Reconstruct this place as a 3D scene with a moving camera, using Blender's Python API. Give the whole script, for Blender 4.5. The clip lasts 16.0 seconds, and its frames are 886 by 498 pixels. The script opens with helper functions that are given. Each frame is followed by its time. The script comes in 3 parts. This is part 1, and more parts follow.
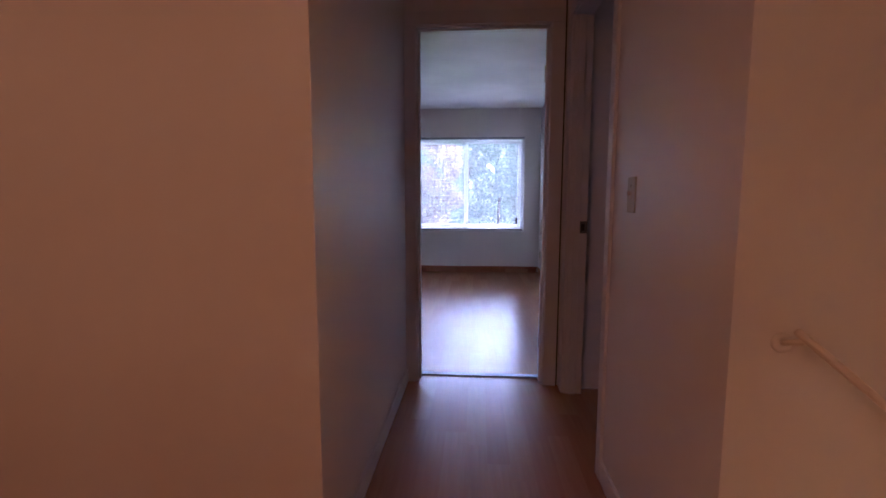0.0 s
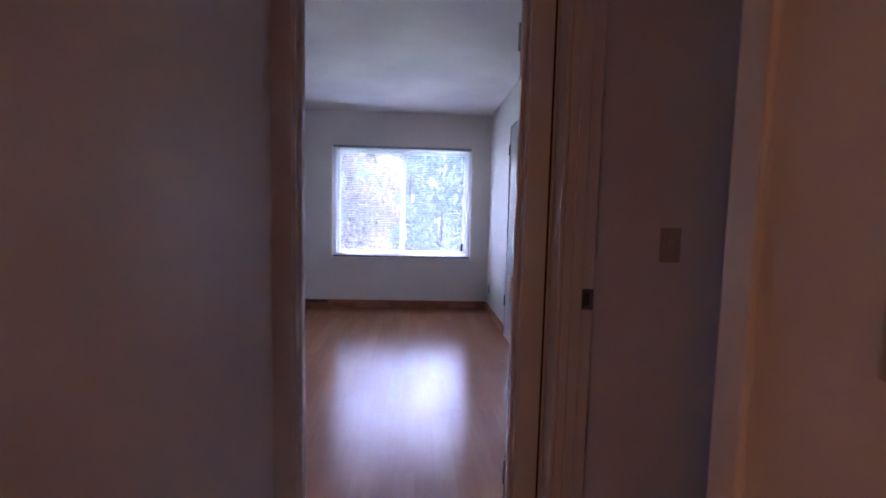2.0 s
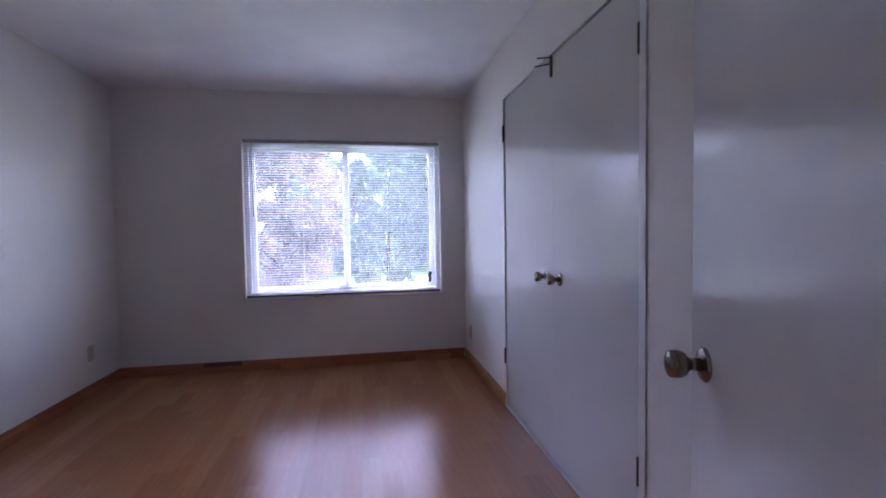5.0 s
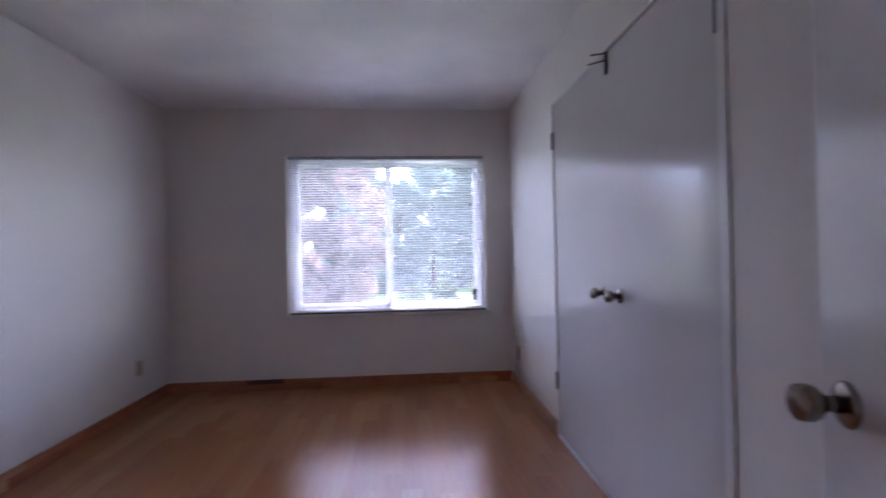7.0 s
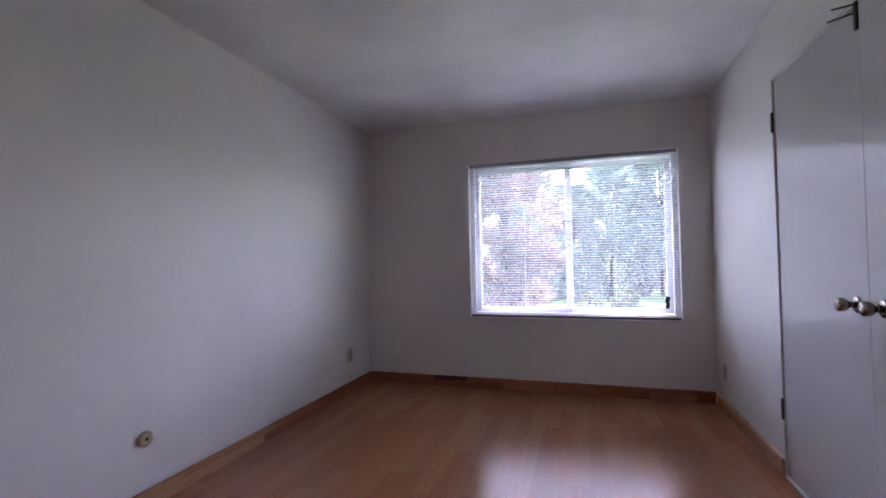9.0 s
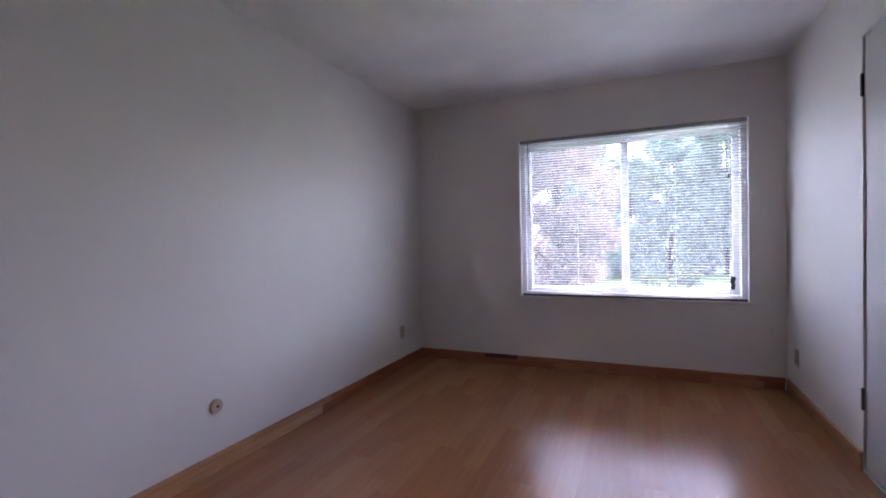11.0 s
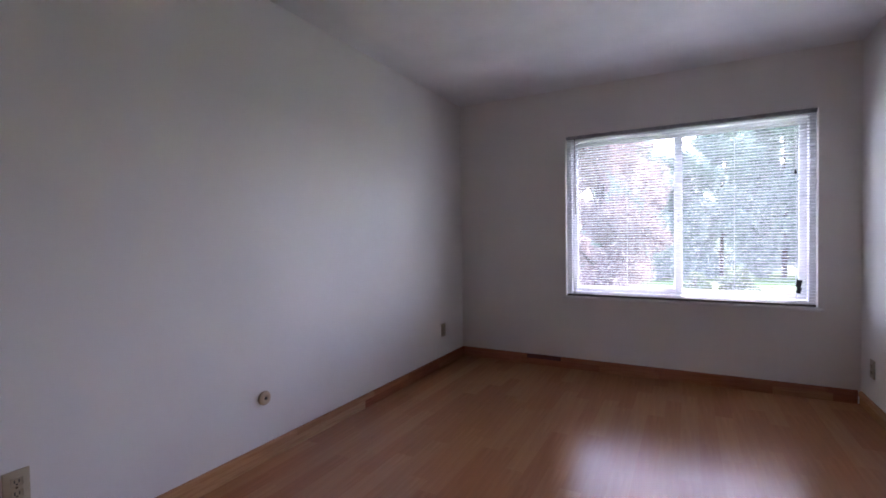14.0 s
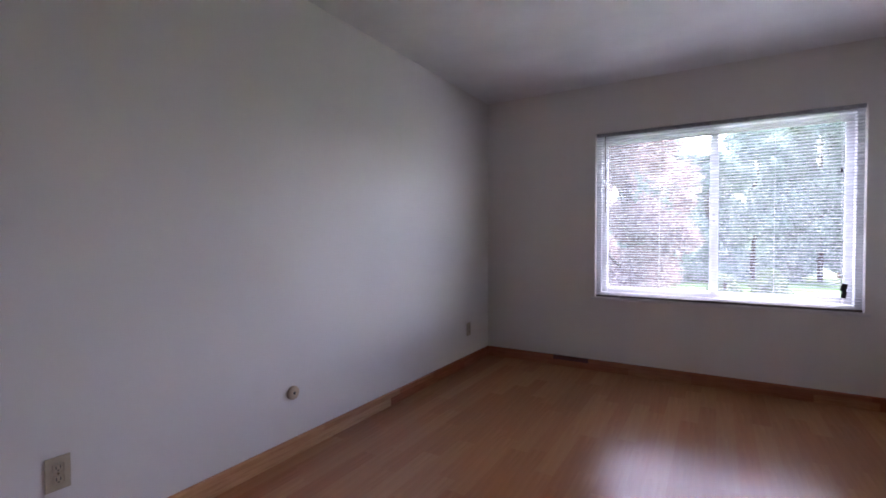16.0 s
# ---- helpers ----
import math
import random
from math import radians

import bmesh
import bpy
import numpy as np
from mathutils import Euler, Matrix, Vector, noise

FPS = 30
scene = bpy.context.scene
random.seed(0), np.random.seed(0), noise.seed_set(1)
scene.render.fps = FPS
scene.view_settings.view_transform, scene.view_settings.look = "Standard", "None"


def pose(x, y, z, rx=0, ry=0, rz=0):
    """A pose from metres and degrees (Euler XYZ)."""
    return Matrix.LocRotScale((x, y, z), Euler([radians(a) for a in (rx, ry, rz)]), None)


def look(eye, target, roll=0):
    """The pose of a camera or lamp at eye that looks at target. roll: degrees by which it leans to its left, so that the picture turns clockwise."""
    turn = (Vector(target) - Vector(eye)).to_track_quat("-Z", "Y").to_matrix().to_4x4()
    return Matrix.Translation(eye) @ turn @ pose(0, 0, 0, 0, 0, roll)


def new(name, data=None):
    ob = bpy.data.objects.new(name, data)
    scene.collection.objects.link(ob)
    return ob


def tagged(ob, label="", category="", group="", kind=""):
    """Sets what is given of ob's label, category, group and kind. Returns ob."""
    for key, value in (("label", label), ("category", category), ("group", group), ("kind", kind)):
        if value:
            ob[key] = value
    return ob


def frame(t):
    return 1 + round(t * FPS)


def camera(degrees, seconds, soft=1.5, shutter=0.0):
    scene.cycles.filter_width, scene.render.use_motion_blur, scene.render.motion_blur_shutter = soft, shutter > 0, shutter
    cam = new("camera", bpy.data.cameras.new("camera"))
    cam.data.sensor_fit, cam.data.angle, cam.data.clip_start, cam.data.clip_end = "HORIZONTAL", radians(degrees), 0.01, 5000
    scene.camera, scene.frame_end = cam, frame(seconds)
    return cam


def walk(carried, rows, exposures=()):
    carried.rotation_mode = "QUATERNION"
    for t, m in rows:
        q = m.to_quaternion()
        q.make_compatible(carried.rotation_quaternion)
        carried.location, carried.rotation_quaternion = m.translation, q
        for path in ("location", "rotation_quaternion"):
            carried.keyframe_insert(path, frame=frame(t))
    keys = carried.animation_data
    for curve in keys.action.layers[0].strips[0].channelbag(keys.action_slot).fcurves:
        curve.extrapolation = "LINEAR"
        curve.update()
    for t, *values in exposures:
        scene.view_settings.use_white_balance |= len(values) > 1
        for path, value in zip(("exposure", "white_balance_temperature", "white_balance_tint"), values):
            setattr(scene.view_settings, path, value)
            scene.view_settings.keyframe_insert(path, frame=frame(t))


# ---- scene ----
cam = camera(88.7, 16.0, 1.7, 0.4)
PATH = [
    (0, (2.057, -6.904, 1.114), (1.909, -4.922, 0.894), 0.1),
    (0.5, (2.116, -6.669, 1.139), (2.011, -4.687, 0.892), -0.7),
    (1, (2.121, -6.396, 1.181), (2.121, -4.404, 1.001), 0.1),
    (1.5, (2.152, -6.063, 1.198), (2.134, -4.064, 1.127), -1.2),
    (2, (2.112, -5.741, 1.221), (2.216, -3.75, 1.061), 1.4),
    (2.4, (2.108, -5.48, 1.249), (2.445, -3.51, 1.191), -0.1),
    (2.5, (2.11, -5.424, 1.252), (2.458, -3.455, 1.196), 0.6),
    (2.8, (2.104, -5.219, 1.254), (2.249, -3.226, 1.152), 1.7),
    (3, (2.097, -5.092, 1.262), (2.194, -3.100, 1.111), 1.9),
    (3.2, (2.113, -4.956, 1.263), (2.23, -2.962, 1.16), 0.6),
    (3.5, (2.115, -4.756, 1.265), (2.362, -2.773, 1.174), 2.4),
    (4, (2.104, -4.516, 1.264), (2.369, -2.535, 1.213), 2.0),
    (4.5, (2.079, -4.314, 1.239), (2.325, -2.335, 1.09), 2.7),
    (4.7, (2.048, -4.257, 1.222), (2.392, -2.291, 1.094), -0.6),
    (6.8, (2.079, -4.047, 1.179), (2.399, -2.073, 1.198), -0.9),
    (7, (2.074, -4.033, 1.172), (2.221, -2.039, 1.183), -1.1),
    (7.5, (2.055, -4.03, 1.154), (1.787, -2.049, 1.206), -1.3),
    (8, (2.026, -4.035, 1.179), (1.52, -2.1, 1.18), -1.5),
    (8.5, (2.026, -4.033, 1.164), (1.464, -2.113, 1.182), -1.1),
    (8.7, (2.019, -4.037, 1.155), (1.444, -2.122, 1.21), -1.0),
    (11, (2.016, -4.029, 1.165), (1.213, -2.198, 1.122), -1.3),
    (11.5, (1.993, -4.029, 1.17), (1.094, -2.243, 1.142), -1.5),
    (12, (1.977, -4.029, 1.161), (0.998, -2.286, 1.111), -1.2),
    (12.5, (1.937, -4.029, 1.145), (0.932, -2.3, 1.11), -0.6),
    (13, (1.985, -4.023, 1.16), (0.961, -2.306, 1.097), -0.8),
    (13.5, (2.007, -4.021, 1.174), (1.002, -2.295, 1.07), -1.6),
    (14, (1.965, -4.011, 1.161), (1.011, -2.254, 1.113), -0.8),
    (14.5, (1.942, -4.008, 1.14), (0.99, -2.251, 1.078), -0.6),
    (15, (1.967, -4.006, 1.149), (1.014, -2.249, 1.091), -0.7),
    (15.5, (1.982, -4.01, 1.158), (0.984, -2.278, 1.105), -0.6),
    (16, (1.916, -4.009, 1.151), (0.88, -2.299, 1.101), -0.2),
]
EXPOSURES = ((0, 4.45, 4900, 32), (0.5, 4.58, 4900, 31), (1.2, 4.58, 4950, 31), (2.5, 4.75, 4950, 30), (3.6, 4.82, 5000, 32), (4.5, 4.33, 5100, 33), (6.5, 4.25, 5350, 32), (11, 4.36, 5550, 29), (16, 4.36, 5700, 28))
SKY, SUN = 0.12, 0.65
LANDING_W, LOWER_W = 0.40, 4.0
SLAT_TILT = -8
# share of pale translucent veil in the panes, imitating glare
GLASS_VEIL = 0.005
LEAF = 19.0
FLOOR_ROUGH, FLOOR_SPEC = 0.225, 0.5
WOOD_DARK, WOOD_MID, WOOD_LIGHT = (0.385, 0.165, 0.072), (0.42, 0.188, 0.083), (0.455, 0.215, 0.097)
walk(cam, [(t, look(eye, goal, roll)) for t, eye, goal, roll in PATH], EXPOSURES)

# ---- world and light ----
world = bpy.data.worlds.new("sky")
scene.world = world
world.use_nodes = True
wn, wl = world.node_tree.nodes, world.node_tree.links
sky = wn.new("ShaderNodeTexSky")
sky.sky_type = "NISHITA"
sky.sun_disc = False
sky.sun_elevation, sky.sun_rotation = radians(58), radians(5)
sky.dust_density = 4.0
sky.air_density = 1.0
wn["Background"].inputs["Strength"].default_value = SKY
wl.new(sky.outputs["Color"], wn["Background"].inputs["Color"])

sun = new("sun", bpy.data.lights.new("sun", "SUN"))
sun.data.energy, sun.data.angle, sun.data.color = SUN, radians(40), (1.0, 0.97, 0.93)
sun.matrix_world = look((4.4, 33, 54), (1.5, 0, 1))


def area_lamp(name, m, sx, sy, watts, color):
    ob = new(name, bpy.data.lights.new(name, "AREA"))
    ob.data.shape, ob.data.size, ob.data.size_y = "RECTANGLE", sx, sy
    ob.data.energy, ob.data.color = watts, color
    ob.matrix_world = m
    return ob


portal = area_lamp("window_daylight", pose(1.885, 0.16, 1.33, -90, 0, 0), 1.74, 1.40, 1.0, (1, 1, 1))
portal.data.cycles.is_portal = True
area_lamp("stair_light", pose(1.1, -7.45, 2.40), 0.4, 0.4, LANDING_W, (1.0, 0.42, 0.15))
area_lamp("lower_light", pose(4.7, -6.45, -0.55), 0.4, 0.4, LOWER_W, (1.0, 0.52, 0.20))


# ---- materials ----
def nodes_of(name):
    m = bpy.data.materials.new(name)
    m.use_nodes = True
    nt = m.node_tree
    return m, nt.nodes, nt.links, nt.nodes["Principled BSDF"]


def math_node(nodes, links, op, a, b=None, c=None):
    n = nodes.new("ShaderNodeMath")
    n.operation = op
    for i, v in enumerate((a, b, c)):
        if v is None:
            continue
        if isinstance(v, (int, float)):
            n.inputs[i].default_value = v
        else:
            links.new(v, n.inputs[i])
    return n.outputs[0]


def noise_of(nodes, links, scale, detail=3.0, stretch=None, rough=0.5, source="Object"):
    tc = nodes.new("ShaderNodeTexCoord")
    out = tc.outputs[source]
    if stretch:
        mp = nodes.new("ShaderNodeMapping")
        mp.inputs["Scale"].default_value = stretch
        links.new(out, mp.inputs["Vector"])
        out = mp.outputs[0]
    n = nodes.new("ShaderNodeTexNoise")
    n.inputs["Scale"].default_value, n.inputs["Detail"].default_value, n.inputs["Roughness"].default_value = scale, detail, rough
    links.new(out, n.inputs["Vector"])
    return n.outputs["Fac"]


def ramp_of(nodes, links, fac, stops):
    r = nodes.new("ShaderNodeValToRGB")
    while len(r.color_ramp.elements) < len(stops):
        r.color_ramp.elements.new(0.5)
    for e, (p, c) in zip(r.color_ramp.elements, stops):
        e.position, e.color = p, (*c, 1)
    links.new(fac, r.inputs[0])
    return r.outputs[0]


def mixed(nodes, links, kind, fac, a, b):
    n = nodes.new("ShaderNodeMix")
    n.data_type, n.blend_type = "RGBA", kind
    for sock, v in ((n.inputs[0], fac), (n.inputs[6], a), (n.inputs[7], b)):
        if isinstance(v, (int, float)):
            sock.default_value = v
        elif isinstance(v, tuple):
            sock.default_value = (*v, 1)
        else:
            links.new(v, sock)
    return n.outputs[2]


def bump_to(nodes, links, bsdf, height, strength, dist=0.002):
    b = nodes.new("ShaderNodeBump")
    b.inputs["Strength"].default_value, b.inputs["Distance"].default_value = strength, dist
    links.new(height, b.inputs["Height"])
    links.new(b.outputs[0], bsdf.inputs["Normal"])


def paint(name, color, rough, vary=0.06, patch=1.3, orange_peel=0.12, spec=0.5):
    """Painted plaster or wood: faint large patches, roller texture, uneven gloss."""
    m, n, l, b = nodes_of(name)
    big = noise_of(n, l, patch, 4.0)
    dark = tuple(c * (1 - vary) for c in color)
    light = tuple(min(1, c * (1 + vary * 0.5)) for c in color)
    l.new(ramp_of(n, l, big, ((0.3, dark), (0.7, light))), b.inputs["Base Color"])
    l.new(math_node(n, l, "MULTIPLY_ADD", noise_of(n, l, 3.0), 0.14, rough - 0.07), b.inputs["Roughness"])
    b.inputs["Specular IOR Level"].default_value = spec
    bump_to(n, l, b, noise_of(n, l, 220, 2.0), orange_peel, 0.001)
    return m


def metal(name, color, rough, vary=0.3):
    m, n, l, b = nodes_of(name)
    f = noise_of(n, l, 40, 4.0)
    l.new(ramp_of(n, l, f, ((0.3, tuple(c * (1 - vary) for c in color)), (0.7, color))), b.inputs["Base Color"])
    b.inputs["Metallic"].default_value = 1.0
    l.new(math_node(n, l, "MULTIPLY_ADD", f, 0.2, rough - 0.1), b.inputs["Roughness"])
    return m


def plastic(name, color, rough=0.4):
    m, n, l, b = nodes_of(name)
    f = noise_of(n, l, 25, 3.0)
    l.new(ramp_of(n, l, f, ((0.3, tuple(c * 0.92 for c in color)), (0.7, color))), b.inputs["Base Color"])
    b.inputs["Roughness"].default_value = rough
    return m


def laminate():
    """Laminate strips: a tone for each strip, fine lengthwise grain, a glossy worn top."""
    m, n, l, b = nodes_of("laminate_floor")
    info = n.new("ShaderNodeObjectInfo")
    base = ramp_of(n, l, info.outputs["Random"], ((0.0, WOOD_DARK), (0.5, WOOD_MID), (1.0, WOOD_LIGHT)))
    g = noise_of(n, l, 1.0, 3.0, (45, 2.5, 1))
    grain = ramp_of(n, l, g, ((0.3, (0.86, 0.84, 0.82)), (0.7, (1, 1, 1))))
    l.new(mixed(n, l, "MULTIPLY", 1.0, base, grain), b.inputs["Base Color"])
    l.new(math_node(n, l, "MULTIPLY_ADD", noise_of(n, l, 5.0, 2.0, source="Generated"), 0.05, FLOOR_ROUGH), b.inputs["Roughness"])
    b.inputs["Specular IOR Level"].default_value = FLOOR_SPEC
    return m


def blockwood(name, tones):
    """Finger-jointed softwood, each block with a tone of its own."""
    m, n, l, b = nodes_of(name)
    info = n.new("ShaderNodeObjectInfo")
    tone = ramp_of(n, l, info.outputs["Random"], tuple(zip((0.0, 0.3, 0.7, 1.0), tones)))
    g = noise_of(n, l, 1.0, 5.0, (6, 6, 90))
    grain = ramp_of(n, l, g, ((0.3, (0.75, 0.70, 0.66)), (0.65, (1, 1, 1))))
    l.new(mixed(n, l, "MULTIPLY", 1.0, tone, grain), b.inputs["Base Color"])
    b.inputs["Roughness"].default_value = 0.26
    bump_to(n, l, b, g, 0.1, 0.001)
    return m


def wood(name, dark, light, stretch=(8, 1, 60), rough=0.4):
    m, n, l, b = nodes_of(name)
    g = noise_of(n, l, 1.0, 5.0, stretch)
    l.new(ramp_of(n, l, g, ((0.3, dark), (0.7, light))), b.inputs["Base Color"])
    b.inputs["Roughness"].default_value = rough
    return m


def leafy(name, dark, mid, light):
    m, n, l, b = nodes_of(name)
    geo = n.new("ShaderNodeNewGeometry")
    l.new(ramp_of(n, l, geo.outputs["Random Per Island"], ((0.0, dark), (0.5, mid), (1.0, light))), b.inputs["Base Color"])
    b.inputs["Roughness"].default_value = 0.6
    tr = n.new("ShaderNodeBsdfTranslucent")
    l.new(ramp_of(n, l, geo.outputs["Random Per Island"], ((0.0, mid), (1.0, tuple(min(1.0, 2.2 * c) for c in light)))), tr.inputs["Color"])
    mix = n.new("ShaderNodeMixShader")
    mix.inputs[0].default_value = 0.5
    l.new(b.outputs[0], mix.inputs[1])
    l.new(tr.outputs[0], mix.inputs[2])
    l.new(mix.outputs[0], n["Material Output"].inputs["Surface"])
    return m


def rough_ground(name, a, c, scale):
    m, n, l, b = nodes_of(name)
    f = noise_of(n, l, scale, 6.0)
    f2 = noise_of(n, l, scale * 12, 3.0)
    l.new(mixed(n, l, "MULTIPLY", 0.5, ramp_of(n, l, f, ((0.3, a), (0.7, c))), ramp_of(n, l, f2, ((0.3, (0.6, 0.6, 0.6)), (0.7, (1, 1, 1))))), b.inputs["Base Color"])
    b.inputs["Roughness"].default_value = 0.9
    return m


def glass_material():
    """Window glass with a thin, uneven pale veil mixed in, which imitates glare over the view."""
    m, n, l, b = nodes_of("window_glass")
    b.inputs["Base Color"].default_value = (1, 1, 1, 1)
    b.inputs["Transmission Weight"].default_value = 1.0
    b.inputs["Roughness"].default_value = 0.0
    b.inputs["IOR"].default_value = 1.45
    veil = n.new("ShaderNodeBsdfTranslucent")
    veil.inputs["Color"].default_value = (0.86, 0.87, 0.88, 1)
    mix = n.new("ShaderNodeMixShader")
    l.new(math_node(n, l, "MULTIPLY_ADD", noise_of(n, l, 4.0, 4.0), 0.004, GLASS_VEIL), mix.inputs[0])
    l.new(b.outputs[0], mix.inputs[1])
    l.new(veil.outputs[0], mix.inputs[2])
    l.new(mix.outputs[0], n["Material Output"].inputs["Surface"])
    return m


def slat_material():
    """Thin enamelled slats, which let a little daylight through."""
    m, n, l, b = nodes_of("blind_slat")
    info = n.new("ShaderNodeObjectInfo")
    l.new(ramp_of(n, l, info.outputs["Random"], ((0.0, (0.50, 0.51, 0.545)), (1.0, (0.57, 0.58, 0.615)))), b.inputs["Base Color"])
    b.inputs["Roughness"].default_value = 0.35
    tr = n.new("ShaderNodeBsdfTranslucent")
    tr.inputs["Color"].default_value = (0.66, 0.68, 0.73, 1)
    mix = n.new("ShaderNodeMixShader")
    mix.inputs[0].default_value = 0.10
    l.new(b.outputs[0], mix.inputs[1])
    l.new(tr.outputs[0], mix.inputs[2])
    l.new(mix.outputs[0], n["Material Output"].inputs["Surface"])
    return m


WALL = paint("wall_paint", (0.755, 0.722, 0.682), 0.50, 0.05, 1.1, 0.15, 0.35)
BLUE = paint("blue_wall_paint", (0.072, 0.082, 0.118), 0.6, 0.08)
CEIL = paint("ceiling_paint", (0.82, 0.81, 0.80), 0.6, 0.12, 1.6, 0.25, 0.3)
TRIM = paint("trim_gloss_paint", (0.70, 0.685, 0.67), 0.38, 0.05, 2.0, 0.05)
DOORP = paint("door_gloss_paint", (0.60, 0.585, 0.57), 0.16, 0.03, 1.5, 0.05)
VINYL = plastic("white_vinyl", (0.80, 0.81, 0.82), 0.35)
IVORY = plastic("ivory_plastic", (0.46, 0.39, 0.27), 0.4)
ALMOND = plastic("almond_plastic", (0.55, 0.42, 0.28), 0.35)
BLACK = plastic("dark_plastic", (0.03, 0.03, 0.032), 0.4)
SLOT = plastic("slot_dark", (0.04, 0.035, 0.03), 0.6)
RAILMETAL = metal("grey_metal", (0.42, 0.42, 0.44), 0.45)
BRASS = metal("aged_nickel", (0.34, 0.30, 0.25), 0.20, 0.2)
DARKMETAL = metal("dark_bronze", (0.14, 0.12, 0.105), 0.4)
STRIKE = metal("dull_bronze", (0.24, 0.215, 0.19), 0.45)
LAMINATE = laminate()
BLOCKWOOD = blockwood("jointed_wood", ((0.32, 0.115, 0.052), (0.36, 0.135, 0.062), (0.40, 0.16, 0.075), (0.47, 0.21, 0.10)))
BLOCKPALE = blockwood("pale_jointed_wood", ((0.45, 0.225, 0.105), (0.50, 0.265, 0.125), (0.54, 0.30, 0.145), (0.58, 0.34, 0.17)))
VENTWOOD = wood("dark_stained_wood", (0.075, 0.020, 0.013), (0.11, 0.03, 0.019), rough=0.75)
HANDRAIL = paint("handrail_paint", (0.80, 0.72, 0.60), 0.4)
SLAT = slat_material()
GLASS = glass_material()
LAWN = rough_ground("lawn_grass", (0.09, 0.17, 0.03), (0.15, 0.24, 0.05), 0.6)
BARK = rough_ground("bark", (0.06, 0.045, 0.035), (0.12, 0.09, 0.07), 3.0)
REDLEAF = leafy("plum_leaf", (0.09, 0.06, 0.058), (0.16, 0.11, 0.105), (0.25, 0.185, 0.175))
GREENLEAF = leafy("conifer_leaf", (0.09, 0.13, 0.105), (0.15, 0.20, 0.165), (0.22, 0.28, 0.24))
SHRUBLEAF = leafy("shrub_leaf", (0.07, 0.10, 0.05), (0.11, 0.15, 0.08), (0.15, 0.19, 0.11))
FENCEWOOD = wood("fence_wood", (0.22, 0.14, 0.10), (0.32, 0.22, 0.16))


# ---- mesh helpers ----
def box_into(bm, x0, x1, y0, y1, z0, z1, bevel=0.0):
    t = bmesh.new()
    bmesh.ops.create_cube(t, size=1, matrix=Matrix.Translation(((x0 + x1) / 2, (y0 + y1) / 2, (z0 + z1) / 2)) @ Matrix.Diagonal((x1 - x0, y1 - y0, z1 - z0, 1)))
    if bevel:
        bmesh.ops.bevel(t, geom=t.edges[:], offset=bevel, segments=2, profile=0.6, affect="EDGES")
    me = bpy.data.meshes.new("scratch")
    t.to_mesh(me)
    t.free()
    bm.from_mesh(me)
    bpy.data.meshes.remove(me)
    return bm


def boxes(*specs, bevel=0.0):
    bm = bmesh.new()
    for s in specs:
        box_into(bm, *s, bevel=bevel)
    return bm


def turned(profile, segments=24, m=None):
    """A solid of revolution round z from (radius, height) pairs."""
    bm = bmesh.new()
    rings = []
    for r, z in profile:
        rings.append([bm.verts.new((r * math.cos(2 * math.pi * i / segments), r * math.sin(2 * math.pi * i / segments), z)) for i in range(segments)])
    for a, b in zip(rings, rings[1:]):
        for i in range(segments):
            j = (i + 1) % segments
            bm.faces.new((a[i], a[j], b[j], b[i]))
    bm.faces.new(list(reversed(rings[0])))
    bm.faces.new(rings[-1])
    for f in bm.faces:
        f.smooth = True
    if m is not None:
        bmesh.ops.transform(bm, matrix=m, verts=bm.verts)
    return bm


def rod_into(bm, a, b, r, segments=10):
    a, b = Vector(a), Vector(b)
    q = (b - a).to_track_quat("Z", "Y").to_matrix().to_4x4()
    t = turned(((r, 0), (r, (b - a).length)), segments, Matrix.Translation(a) @ q)
    me = bpy.data.meshes.new("scratch")
    t.to_mesh(me)
    t.free()
    bm.from_mesh(me)
    bpy.data.meshes.remove(me)
    return bm


def mesh_object(name, bm, material):
    me = bpy.data.meshes.new(name)
    bm.to_mesh(me)
    bm.free()
    me.materials.append(material)
    return new(name, me)


def part(name, bm, material, parent, label=""):
    ob = mesh_object(name, bm, material)
    ob.parent = parent
    return tagged(ob, label)


def structure(name, bm, material, label, category):
    return tagged(mesh_object(name, bm, material), label, category, kind="structure")


def empty(name, m, label, category, group="", kind=""):
    ob = new(name)
    ob.matrix_world = m
    return tagged(ob, label, category, group, kind)


# ---- the plan ----
RW, RL = 2.985, -4.12          # bedroom: width, and the inner face of its door wall
CH = 2.44                      # ceiling height
WX0, WX1, WZ0, WZ1 = 1.015, 2.755, 0.635, 2.03   # window opening
DX0, DX1, DZ = 1.706, 2.455, 2.08                 # bedroom door opening
HALL_FACE = -4.235              # hall side of the door wall
HX0, HX1 = 1.635, 2.563         # hall walls
LCOR = -5.75                   # corner of the hall's long wall
RCOR = -5.985                   # corner at the stairs
D2A, D2B = -5.107, -4.352      # side doorway along the hall
CY0, CY1, CZ = -2.80, -1.24, 2.075   # closet opening
OX = HX1 + 0.10                # far face of the hall's side wall

structure("wall_north", boxes((-0.12, WX0, 0, 0.14, 0, CH), (WX1, RW + 0.12, 0, 0.14, 0, CH), (WX0, WX1, 0, 0.14, 0, WZ0), (WX0, WX1, 0, 0.14, WZ1, CH)), WALL, "off-white painted bedroom wall around the window", "wall")
structure("wall_west", boxes((-0.12, 0, RL - 0.12, 0, 0, CH)), WALL, "off-white painted bedroom wall with faint roller marks", "wall")
structure("wall_east", boxes((RW, RW + 0.12, CY1, 0, 0, CH), (RW, RW + 0.12, CY0, CY1, CZ, CH), (RW, RW + 0.12, RL, CY0, 0, CH)), WALL, "off-white painted bedroom wall around the closet", "wall")
